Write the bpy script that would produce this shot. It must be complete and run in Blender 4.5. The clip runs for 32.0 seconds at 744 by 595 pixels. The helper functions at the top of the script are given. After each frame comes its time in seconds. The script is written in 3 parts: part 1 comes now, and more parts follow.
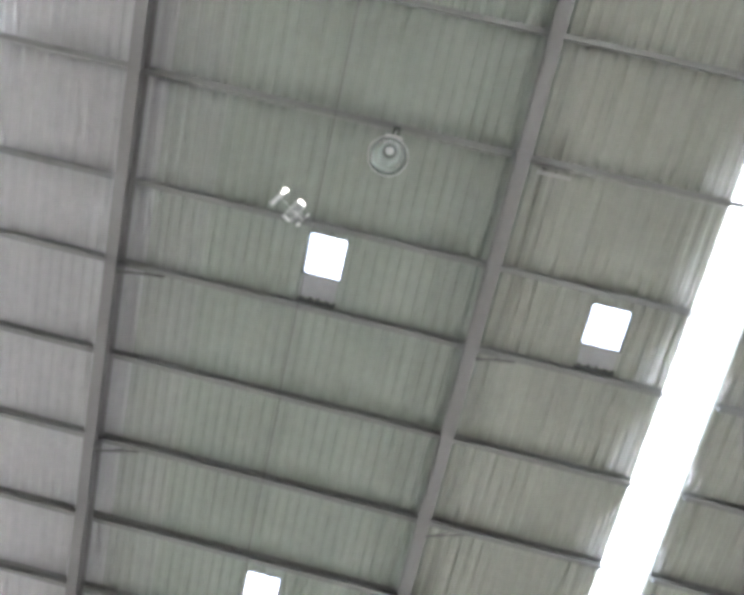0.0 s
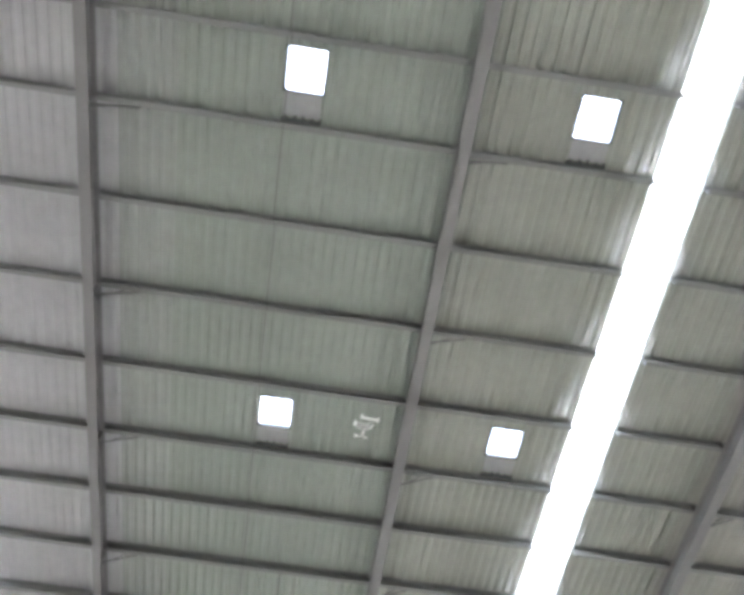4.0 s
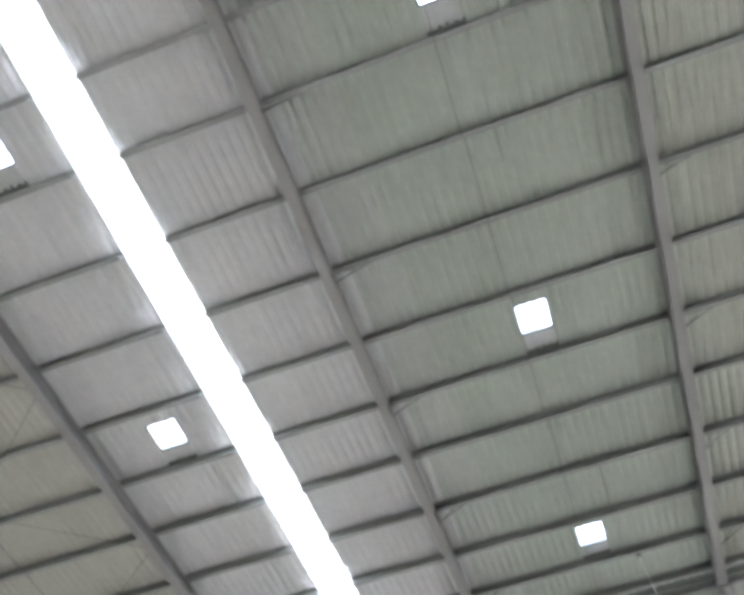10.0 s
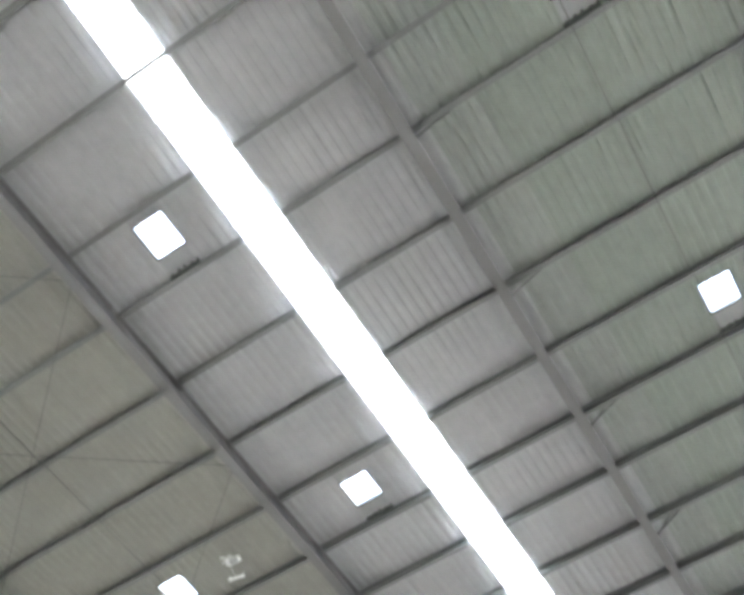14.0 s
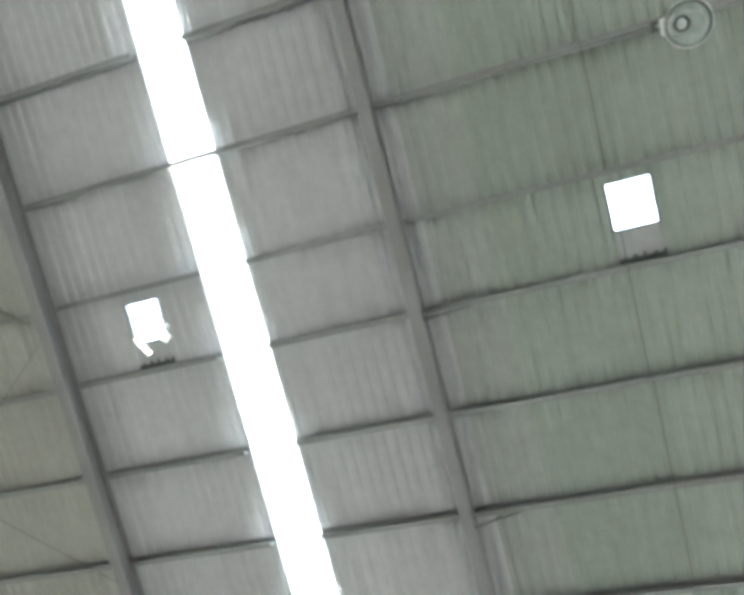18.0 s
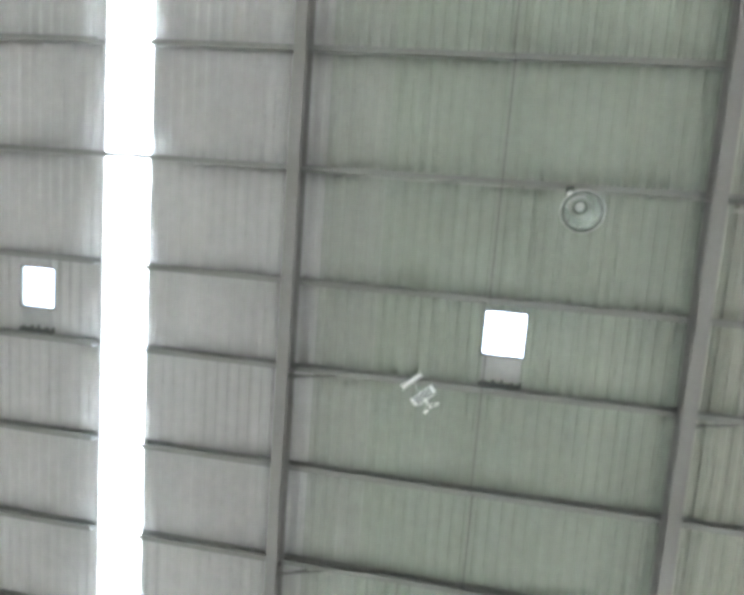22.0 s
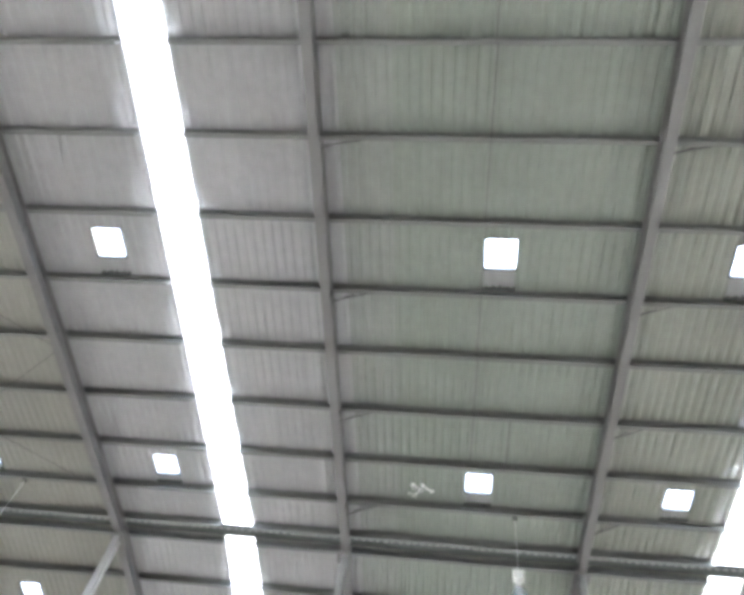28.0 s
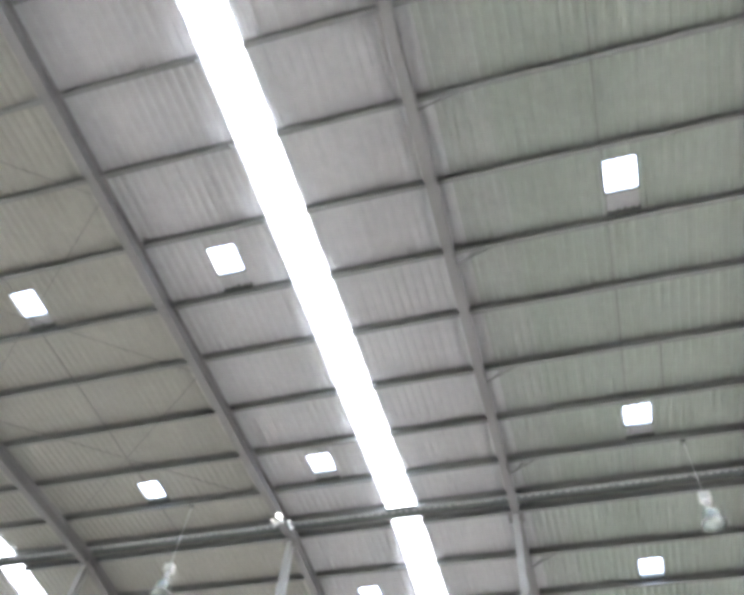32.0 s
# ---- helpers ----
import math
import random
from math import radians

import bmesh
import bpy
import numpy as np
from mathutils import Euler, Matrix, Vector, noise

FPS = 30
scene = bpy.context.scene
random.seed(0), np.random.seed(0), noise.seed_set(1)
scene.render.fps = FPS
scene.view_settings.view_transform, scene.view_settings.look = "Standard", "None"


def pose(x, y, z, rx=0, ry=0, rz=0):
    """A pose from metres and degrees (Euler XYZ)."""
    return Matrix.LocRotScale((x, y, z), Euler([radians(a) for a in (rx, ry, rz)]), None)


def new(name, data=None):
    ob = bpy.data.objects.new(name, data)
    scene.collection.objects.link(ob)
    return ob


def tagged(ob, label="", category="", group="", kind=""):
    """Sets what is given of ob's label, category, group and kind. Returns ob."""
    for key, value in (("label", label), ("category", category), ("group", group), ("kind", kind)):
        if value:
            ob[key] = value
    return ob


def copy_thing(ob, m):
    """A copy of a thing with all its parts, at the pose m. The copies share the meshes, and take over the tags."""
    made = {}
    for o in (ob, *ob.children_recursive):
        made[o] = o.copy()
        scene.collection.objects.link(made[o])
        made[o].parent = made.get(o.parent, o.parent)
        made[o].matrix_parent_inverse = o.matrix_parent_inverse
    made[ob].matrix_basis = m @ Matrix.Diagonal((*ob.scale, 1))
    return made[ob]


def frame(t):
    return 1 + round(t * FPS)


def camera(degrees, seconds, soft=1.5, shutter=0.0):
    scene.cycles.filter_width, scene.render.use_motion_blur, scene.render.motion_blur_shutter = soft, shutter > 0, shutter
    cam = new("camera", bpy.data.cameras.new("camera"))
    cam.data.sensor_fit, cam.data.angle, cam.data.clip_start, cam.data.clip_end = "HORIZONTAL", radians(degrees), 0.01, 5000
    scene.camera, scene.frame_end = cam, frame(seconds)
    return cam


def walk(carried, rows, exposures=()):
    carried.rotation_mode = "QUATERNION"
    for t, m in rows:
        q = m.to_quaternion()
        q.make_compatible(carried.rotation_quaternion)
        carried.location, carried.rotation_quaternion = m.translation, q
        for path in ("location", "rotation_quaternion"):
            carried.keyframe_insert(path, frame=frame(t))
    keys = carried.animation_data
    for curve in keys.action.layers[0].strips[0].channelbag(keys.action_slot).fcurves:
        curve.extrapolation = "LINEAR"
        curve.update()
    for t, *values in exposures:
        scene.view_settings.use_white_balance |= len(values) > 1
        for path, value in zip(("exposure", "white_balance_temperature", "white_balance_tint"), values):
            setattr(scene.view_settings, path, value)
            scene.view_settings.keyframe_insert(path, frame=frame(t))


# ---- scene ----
from itertools import product

# ================= camera =================
cam = camera(54.28, 32.0, soft=4.8)
PATH = [
    (0, pose(2.878, 0.099, 2.144, 167.97, -5.59, -12.71)),
    (0.5, pose(3.039, 0.298, 2.080, 167.46, -4.95, -13.67)),
    (1, pose(3.132, 0.435, 2.025, 166.80, -4.27, -13.64)),
    (1.5, pose(3.147, 0.496, 1.984, 165.82, -3.75, -13.65)),
    (2, pose(3.092, 0.552, 1.968, 164.29, -3.30, -13.14)),
    (2.5, pose(2.985, 0.627, 1.953, 162.55, -2.80, -12.17)),
    (3, pose(2.840, 0.723, 1.950, 160.53, -2.17, -11.01)),
    (3.5, pose(2.701, 0.784, 1.948, 158.58, -1.60, -9.76)),
    (5.5, pose(2.341, 1.013, 1.804, 152.43, -0.76, -3.99)),
    (6, pose(2.287, 1.082, 1.776, 151.64, -1.04, -2.14)),
    (6.5, pose(2.289, 1.113, 1.749, 150.89, -1.65, -0.16)),
    (7, pose(2.244, 1.147, 1.703, 150.17, -2.20, 2.57)),
    (7.5, pose(2.095, 1.167, 1.646, 149.68, -2.18, 5.63)),
    (8, pose(1.825, 1.214, 1.640, 149.30, -1.45, 9.15)),
    (8.5, pose(1.488, 1.246, 1.641, 149.56, -0.37, 12.30)),
    (9, pose(1.147, 1.244, 1.578, 150.73, 0.69, 15.14)),
    (9.5, pose(0.848, 1.294, 1.548, 152.33, 1.45, 17.64)),
    (10, pose(0.619, 1.373, 1.518, 154.04, 1.24, 19.57)),
    (10.5, pose(0.452, 1.444, 1.474, 154.82, 0.84, 21.47)),
    (11, pose(0.216, 1.487, 1.469, 154.61, 0.82, 23.65)),
    (11.5, pose(-0.106, 1.460, 1.518, 154.03, 1.16, 25.57)),
    (12, pose(-0.434, 1.363, 1.576, 153.55, 1.51, 27.22)),
    (12.5, pose(-0.716, 1.343, 1.689, 153.92, 1.68, 29.49)),
    (13, pose(-0.972, 1.311, 1.692, 155.78, 1.55, 31.50)),
    (13.5, pose(-1.201, 1.216, 1.424, 158.00, 1.48, 32.30)),
    (15.5, pose(-0.855, 1.955, 1.930, 161.54, -7.51, 31.25)),
    (16, pose(-0.515, 2.067, 2.230, 163.16, -9.67, 28.10)),
    (16.5, pose(-0.204, 2.169, 2.640, 164.81, -11.70, 25.82)),
    (17, pose(0.059, 2.182, 2.823, 167.68, -13.08, 22.24)),
    (17.5, pose(0.246, 2.088, 2.843, 170.34, -13.40, 18.37)),
    (18, pose(0.347, 1.890, 2.785, 172.83, -12.81, 14.04)),
    (18.5, pose(0.371, 1.659, 2.772, 174.55, -11.57, 10.58)),
    (19, pose(0.455, 1.426, 2.749, 175.96, -10.69, 7.12)),
    (19.5, pose(0.613, 1.201, 2.704, 176.85, -10.30, 4.16)),
    (20, pose(0.818, 0.981, 2.625, 177.65, -10.42, 0.92)),
    (20.5, pose(1.012, 0.793, 2.570, 177.49, -10.64, -1.63)),
    (21, pose(1.181, 0.677, 2.555, 176.78, -10.68, -3.59)),
    (21.5, pose(1.367, 0.687, 2.539, 176.18, -10.91, -4.00)),
    (22, pose(1.465, 0.754, 2.570, 175.16, -10.76, -4.81)),
    (22.5, pose(1.482, 0.843, 2.579, 173.72, -10.36, -5.05)),
    (23, pose(1.436, 0.943, 2.534, 171.92, -9.55, -4.94)),
    (23.5, pose(1.350, 1.055, 2.442, 170.12, -8.54, -5.14)),
    (24, pose(1.273, 1.174, 2.332, 167.92, -7.46, -5.18)),
    (24.5, pose(1.265, 1.299, 2.291, 165.80, -7.04, -5.62)),
    (25, pose(1.228, 1.436, 2.242, 163.12, -6.52, -5.51)),
    (25.5, pose(1.164, 1.581, 2.120, 160.61, -5.93, -5.07)),
    (26, pose(1.091, 1.752, 1.994, 157.96, -5.65, -4.23)),
    (26.5, pose(1.037, 1.915, 1.825, 155.48, -5.83, -3.41)),
    (28.5, pose(0.773, 2.373, 1.312, 149.13, -7.20, 2.96)),
    (29, pose(0.660, 2.399, 1.255, 149.36, -7.00, 4.39)),
    (29.5, pose(0.553, 2.402, 1.202, 149.47, -6.55, 5.75)),
    (30, pose(0.430, 2.413, 1.164, 149.40, -6.01, 7.30)),
    (30.5, pose(0.303, 2.421, 1.140, 149.04, -5.47, 8.87)),
    (31, pose(0.175, 2.422, 1.160, 148.36, -4.99, 10.73)),
    (31.5, pose(-0.015, 2.392, 1.205, 147.45, -4.60, 12.92)),
    (32, pose(-0.257, 2.411, 1.327, 146.64, -4.55, 15.53)),
]
walk(cam, PATH, exposures=[
    (0, 4.24, 6500, 10), (3, 4.29, 6500, 10), (4.5, 4.18, 6500, 10), (6, 4.09, 6500, 9), (7, 3.83, 6500, 9), (8, 3.88, 6500, 9),
    (9, 4.25, 6500, 8.5), (10, 4.29, 6500, 8), (11, 4.28, 6500, 8), (13, 4.22, 6500, 7), (16, 4.23, 6500, 3), (18, 4.2, 6500, -1),
    (20, 4.19, 6500, -3), (22, 4.4, 6500, 1.5), (24, 4.2, 6500, 3), (25, 4.15, 6500, 5), (26, 4.0, 6500, 7), (27, 4.1, 6500, 8),
    (29, 4.38, 6500, 9), (32, 4.42, 6500, 10)])

# ================= world, sun, light =================
world = bpy.data.worlds.new("world")
scene.world = world
world.use_nodes = True
nt = world.node_tree
sky = nt.nodes.new("ShaderNodeTexSky")
sky.sky_type = 'NISHITA'
sky.sun_disc = False
sky.sun_elevation = radians(62)
sky.sun_rotation = radians(171)
bg = nt.nodes["Background"]
bg.inputs["Strength"].default_value = 0.12
nt.links.new(sky.outputs["Color"], bg.inputs["Color"])
sun_data = bpy.data.lights.new("sun", 'SUN')
sun_data.energy, sun_data.angle, sun_data.color = 3.0, radians(0.6), (1.0, 0.96, 0.9)
sun = new("sun", sun_data)
sun.rotation_euler = (radians(28), 0, radians(171))

# ================= plan =================
SLOPE = 3.0
ROOF_Z = 12.82
RIDGE = 16.42
FRONT = pose(0, 0, ROOF_Z, SLOPE)                                   # front slope: u, v, n
_ridge = FRONT @ Vector((0, RIDGE, 0))
REAR = pose(0, _ridge.y, _ridge.z, -SLOPE) @ pose(0, -RIDGE, 0)     # rear slope: same u, v past the ridge
EAVE_F, EAVE_R = -15.0, 48.0
MODULE = 0.9
PD, PF, PT = 0.2, 0.078, 0.005
PITCH = MODULE / 5
STRIP_L = -4.83
RAFTERS = [-24.2, -18.85, -13.2, -7.264, -1.551, 3.968, 9.76, 15.2, 20.8]
X0, X1 = STRIP_L - 23 * MODULE, STRIP_L + 30 * MODULE
LAMP_ROW = 0.02
PURLINS = [-13.85, -12.3, -10.75, -9.2, -7.65, -6.15, -4.65, -3.15, -1.62, LAMP_ROW, 1.66, 2.951, 4.494, 6.025, 7.558, 9.04,
           10.487, 12.019, 13.508, 14.9, 16.1]
PURLINS_R = [16.72, 18.29, 19.85, 21.35, 22.85, 24.35, 25.85, 27.35, 28.85, 30.35, 31.85, 33.35, 34.85, 36.35]
STRIPS = [STRIP_L + 13 * MODULE * k for k in (-1, 0, 1, 2)]
SQ_W, SQ_H = 0.56, 0.615
SQUARES_F = [(-17.9, 1.9), (-17.9, 8.0), (-17.9, 14.1), (-10.6, -4.2), (-10.6, 2.0), (-10.62, 8.06), (-10.71, 14.1), (-6.12, -4.2),
             (-6.12, 1.885), (-6.115, 7.988), (-6.115, 13.985), (1.24, -4.3), (1.242, 1.838), (1.319, 7.937), (1.223, 13.866), (5.6, -4.3),
             (5.597, 1.889), (5.587, 7.916), (5.54, 13.929), (12.95, 1.8), (12.95, 7.95), (12.95, 13.95)]
SQUARES_R = [(u, v) for u in (-18.1, -10.9, -6.3, 1.15, 5.5, 13.1) for v in (19.1, 25.2, 31.3)]
FLOOR_X0, FLOOR_X1, FLOOR_Y0, FLOOR_Y1 = X0, X1, -15.0, 47.0


# ================= materials =================
def material(name, colour, rough=0.6, metal=0.0, grain=8.0, vary=0.12, stain=0.6, bump=0.1, spec=0.5, rnd=0.0, tint=None):
    m = bpy.data.materials.new(name)
    m.use_nodes = True
    t = m.node_tree
    b = t.nodes["Principled BSDF"]
    b.inputs["Roughness"].default_value = rough
    b.inputs["Metallic"].default_value = metal
    b.inputs["Specular IOR Level"].default_value = spec
    co = t.nodes.new("ShaderNodeTexCoord")
    fine = t.nodes.new("ShaderNodeTexNoise")
    fine.inputs["Scale"].default_value, fine.inputs["Detail"].default_value = grain, 6
    big = t.nodes.new("ShaderNodeTexNoise")
    big.inputs["Scale"].default_value, big.inputs["Detail"].default_value = stain, 4
    for n in (fine, big):
        t.links.new(co.outputs["Object"], n.inputs["Vector"])
    add = t.nodes.new("ShaderNodeMath")
    add.operation = 'ADD'
    t.links.new(fine.outputs["Fac"], add.inputs[0])
    t.links.new(big.outputs["Fac"], add.inputs[1])
    last = add.outputs[0]
    if rnd:
        info = t.nodes.new("ShaderNodeObjectInfo")
        mul = t.nodes.new("ShaderNodeMath")
        mul.operation = 'MULTIPLY_ADD'
        mul.inputs[1].default_value, mul.inputs[2].default_value = rnd, -rnd / 2
        t.links.new(info.outputs["Random"], mul.inputs[0])
        sm = t.nodes.new("ShaderNodeMath")
        sm.operation = 'ADD'
        t.links.new(last, sm.inputs[0])
        t.links.new(mul.outputs[0], sm.inputs[1])
        last = sm.outputs[0]
    ramp = t.nodes.new("ShaderNodeValToRGB")
    lo, hi = [max(0.0, c * (1 - vary)) for c in colour], [min(1.0, c * (1 + vary)) for c in (tint or colour)]
    ramp.color_ramp.elements[0].position, ramp.color_ramp.elements[1].position = 0.3, 0.72
    ramp.color_ramp.elements[0].color, ramp.color_ramp.elements[1].color = (*lo, 1), (*hi, 1)
    half = t.nodes.new("ShaderNodeMath")
    half.operation = 'MULTIPLY'
    half.inputs[1].default_value = 0.5
    t.links.new(last, half.inputs[0])
    t.links.new(half.outputs[0], ramp.inputs["Fac"])
    t.links.new(ramp.outputs["Color"], b.inputs["Base Color"])
    if bump:
        bp = t.nodes.new("ShaderNodeBump")
        bp.inputs["Strength"].default_value, bp.inputs["Distance"].default_value = bump, 0.01
        t.links.new(fine.outputs["Fac"], bp.inputs["Height"])
        t.links.new(bp.outputs["Normal"], b.inputs["Normal"])
    return m


def sheet_glass(name, colour, clear):
    """Milky fibreglass: light passes partly straight, partly scattered."""
    m = bpy.data.materials.new(name)
    m.use_nodes = True
    t = m.node_tree
    t.nodes.remove(t.nodes["Principled BSDF"])
    out = t.nodes["Material Output"]
    tr, cl, mix = (t.nodes.new("ShaderNodeBsdf" + k) for k in ("Translucent", "Transparent", "Diffuse"))
    sh = t.nodes.new("ShaderNodeMixShader")
    tr.inputs["Color"].default_value = cl.inputs["Color"].default_value = (*colour, 1)
    t.nodes.remove(mix)
    sh.inputs["Fac"].default_value = clear
    t.links.new(tr.outputs[0], sh.inputs[1])
    t.links.new(cl.outputs[0], sh.inputs[2])
    t.links.new(sh.outputs[0], out.inputs["Surface"])
    return m


def clear_shade(name, colour, clear):
    """Ribbed clear acrylic: mostly see-through, with a pale glossy skin."""
    m = bpy.data.materials.new(name)
    m.use_nodes = True
    t = m.node_tree
    b = t.nodes["Principled BSDF"]
    b.inputs["Base Color"].default_value = (*colour, 1)
    b.inputs["Roughness"].default_value = 0.12
    wave = t.nodes.new("ShaderNodeTexNoise")
    wave.inputs["Scale"].default_value, wave.inputs["Detail"].default_value = 45, 3
    bp = t.nodes.new("ShaderNodeBump")
    bp.inputs["Strength"].default_value, bp.inputs["Distance"].default_value = 0.3, 0.004
    cl, sh = t.nodes.new("ShaderNodeBsdfTransparent"), t.nodes.new("ShaderNodeMixShader")
    cl.inputs["Color"].default_value = (0.93, 0.95, 0.94, 1)
    sh.inputs["Fac"].default_value = clear
    t.links.new(wave.outputs["Fac"], bp.inputs["Height"])
    t.links.new(bp.outputs["Normal"], b.inputs["Normal"])
    t.links.new(b.outputs[0], sh.inputs[1])
    t.links.new(cl.outputs[0], sh.inputs[2])
    t.links.new(sh.outputs[0], t.nodes["Material Output"].inputs["Surface"])
    return m


def thin_foam(name, colour, through_share):
    """Foam so thin that daylight from above shines through it."""
    m = bpy.data.materials.new(name)
    m.use_nodes = True
    t = m.node_tree
    b = t.nodes["Principled BSDF"]
    b.inputs["Roughness"].default_value = 0.45
    no = t.nodes.new("ShaderNodeTexNoise")
    no.inputs["Scale"].default_value, no.inputs["Detail"].default_value = 35, 4
    ramp = t.nodes.new("ShaderNodeValToRGB")
    ramp.color_ramp.elements[0].color = (*[c * 0.9 for c in colour], 1)
    ramp.color_ramp.elements[1].color = (*colour, 1)
    tr, sh = t.nodes.new("ShaderNodeBsdfTranslucent"), t.nodes.new("ShaderNodeMixShader")
    sh.inputs["Fac"].default_value = through_share
    t.links.new(no.outputs["Fac"], ramp.inputs["Fac"])
    t.links.new(ramp.outputs["Color"], b.inputs["Base Color"])
    t.links.new(ramp.outputs["Color"], tr.inputs["Color"])
    t.links.new(b.outputs[0], sh.inputs[1])
    t.links.new(tr.outputs[0], sh.inputs[2])
    t.links.new(sh.outputs[0], t.nodes["Material Output"].inputs["Surface"])
    return m


# Tints differ by bay: lighter for haze beside the strips, greener for lens shading.
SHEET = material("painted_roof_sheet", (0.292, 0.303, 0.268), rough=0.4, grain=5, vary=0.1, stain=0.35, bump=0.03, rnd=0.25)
SHEET_GREEN = material("lens_green_roof_sheet", (0.272, 0.301, 0.267), rough=0.4, grain=5, vary=0.1, stain=0.35, bump=0.03, rnd=0.25)
SHEET_COOL = material("hazed_cool_roof_sheet", (0.378, 0.376, 0.384), rough=0.4, grain=5, vary=0.1, stain=0.35, bump=0.03, rnd=0.25)
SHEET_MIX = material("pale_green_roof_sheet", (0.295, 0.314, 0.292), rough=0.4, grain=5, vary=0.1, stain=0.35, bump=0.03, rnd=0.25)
SHEET_WARM = material("warm_tint_roof_sheet", (0.278, 0.275, 0.246), rough=0.4, grain=5, vary=0.1, stain=0.35, bump=0.03, rnd=0.25)
STEEL = material("grey_painted_steel", (0.2, 0.197, 0.198), rough=0.5, grain=20, vary=0.12, stain=0.8, bump=0.06)
GALV = material("galvanised_steel", (0.212, 0.218, 0.213), rough=0.45, metal=0.2, grain=30, vary=0.14, stain=1.2, bump=0.06, rnd=0.2)
APRON = material("apron_flashing", (0.325, 0.33, 0.334), rough=0.5, grain=9, vary=0.14, stain=1.5, bump=0.05)
DARK = material("dark_foam_closure", (0.1, 0.11, 0.105), rough=0.85, grain=60, vary=0.2, bump=0.2)
ZINC = material("bright_zinc_flashing", (0.6, 0.61, 0.62), rough=0.25, metal=0.7, grain=12, vary=0.15, bump=0.15)
CONCRETE = material("concrete_floor", (0.42, 0.41, 0.39), rough=0.6, grain=3, vary=0.18, stain=0.25, bump=0.1)
WALL = material("wall_cladding_paint", (0.5, 0.52, 0.5), rough=0.55, grain=4, vary=0.1, stain=0.3, bump=0.05)
WHITE = material("white_enamel", (0.86, 0.86, 0.84), rough=0.35, grain=15, vary=0.06, bump=0.02)
RUBBER = material("dark_gasket", (0.06, 0.07, 0.065), rough=0.7, grain=30, vary=0.15, bump=0.05)
WIRE = material("dull_wire", (0.16, 0.16, 0.16), rough=0.6, metal=0.3, grain=40, vary=0.1, bump=0.0)
PALE = material("light_steel_paint", (0.62, 0.62, 0.62), rough=0.4, grain=12, vary=0.08, stain=0.7, bump=0.04)
COLUMN = material("column_paint", (0.4, 0.395, 0.385), rough=0.45, grain=14, vary=0.1, stain=0.7, bump=0.05)
CONDUIT = material("grey_conduit", (0.3, 0.3, 0.29), rough=0.5, grain=20, vary=0.12, stain=1.0, bump=0.03)
FOAM = thin_foam("white_foam_film", (0.97, 0.97, 0.96), 0.8)
FILM = sheet_glass("thin_clear_film", (0.86, 0.88, 0.87), 0.6)
# Low transmission only tones down the daylight at the ridge.
RIDGE_TONE_MAT = sheet_glass("toned_ridge_sheet", (0.16, 0.16, 0.155), 0.0)
STRIP_MAT = sheet_glass("fibreglass_skylight", (0.95, 0.96, 0.97), 0.12)
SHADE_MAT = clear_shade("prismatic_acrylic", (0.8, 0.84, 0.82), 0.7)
PANE_MAT = sheet_glass("acrylic_pane", (0.96, 0.97, 0.98), 0.88)


# ================= mesh helpers =================
def mesh_from(name, verts, faces, mat, smooth=False):
    me = bpy.data.meshes.new(name)
    me.from_pydata(verts, [], faces)
    me.materials.append(mat)
    if smooth:
        me.polygons.foreach_set("use_smooth", [True] * len(me.polygons))
    me.update()
    return me


def part(name, me, parent=None, m=None, label=""):
    ob = new(name, me)
    if parent is not None:
        ob.parent = parent
    if m is not None:
        ob.matrix_basis = m
    return tagged(ob, label) if label else ob


def finish(bm, name, mat, smooth=False, bevel=0.0):
    if bevel:
        bmesh.ops.bevel(bm, geom=bm.edges[:], offset=bevel, segments=2, affect='EDGES', profile=0.5)
    bmesh.ops.recalc_face_normals(bm, faces=bm.faces[:])
    me = bpy.data.meshes.new(name)
    bm.to_mesh(me)
    bm.free()
    me.materials.append(mat)
    if smooth:
        me.polygons.foreach_set("use_smooth", [True] * len(me.polygons))
    return me


def box_bm(bm, x0, x1, y0, y1, z0, z1):
    v = [bm.verts.new(p) for p in product((x0, x1), (y0, y1), (z0, z1))]
    for f in ((0, 1, 3, 2), (4, 6, 7, 5), (0, 4, 5, 1), (2, 3, 7, 6), (0, 2, 6, 4), (1, 5, 7, 3)):
        bm.faces.new([v[i] for i in f])
    return v


def box(name, x0, x1, y0, y1, z0, z1, mat, bevel=0.0):
    bm = bmesh.new()
    box_bm(bm, x0, x1, y0, y1, z0, z1)
    return finish(bm, name, mat, bevel=bevel)


def lathe(name, profile, mat, seg=32):
    """A turned shell from (radius, height) pairs round z."""
    verts, faces = [], []
    for r, z in profile:
        for k in range(seg):
            a = 2 * math.pi * k / seg
            verts.append((r * math.cos(a), r * math.sin(a), z))
    for i in range(len(profile) - 1):
        for k in range(seg):
            a, b = i * seg + k, i * seg + (k + 1) % seg
            faces.append((a, b, b + seg, a + seg))
    return mesh_from(name, verts, faces, mat, True)


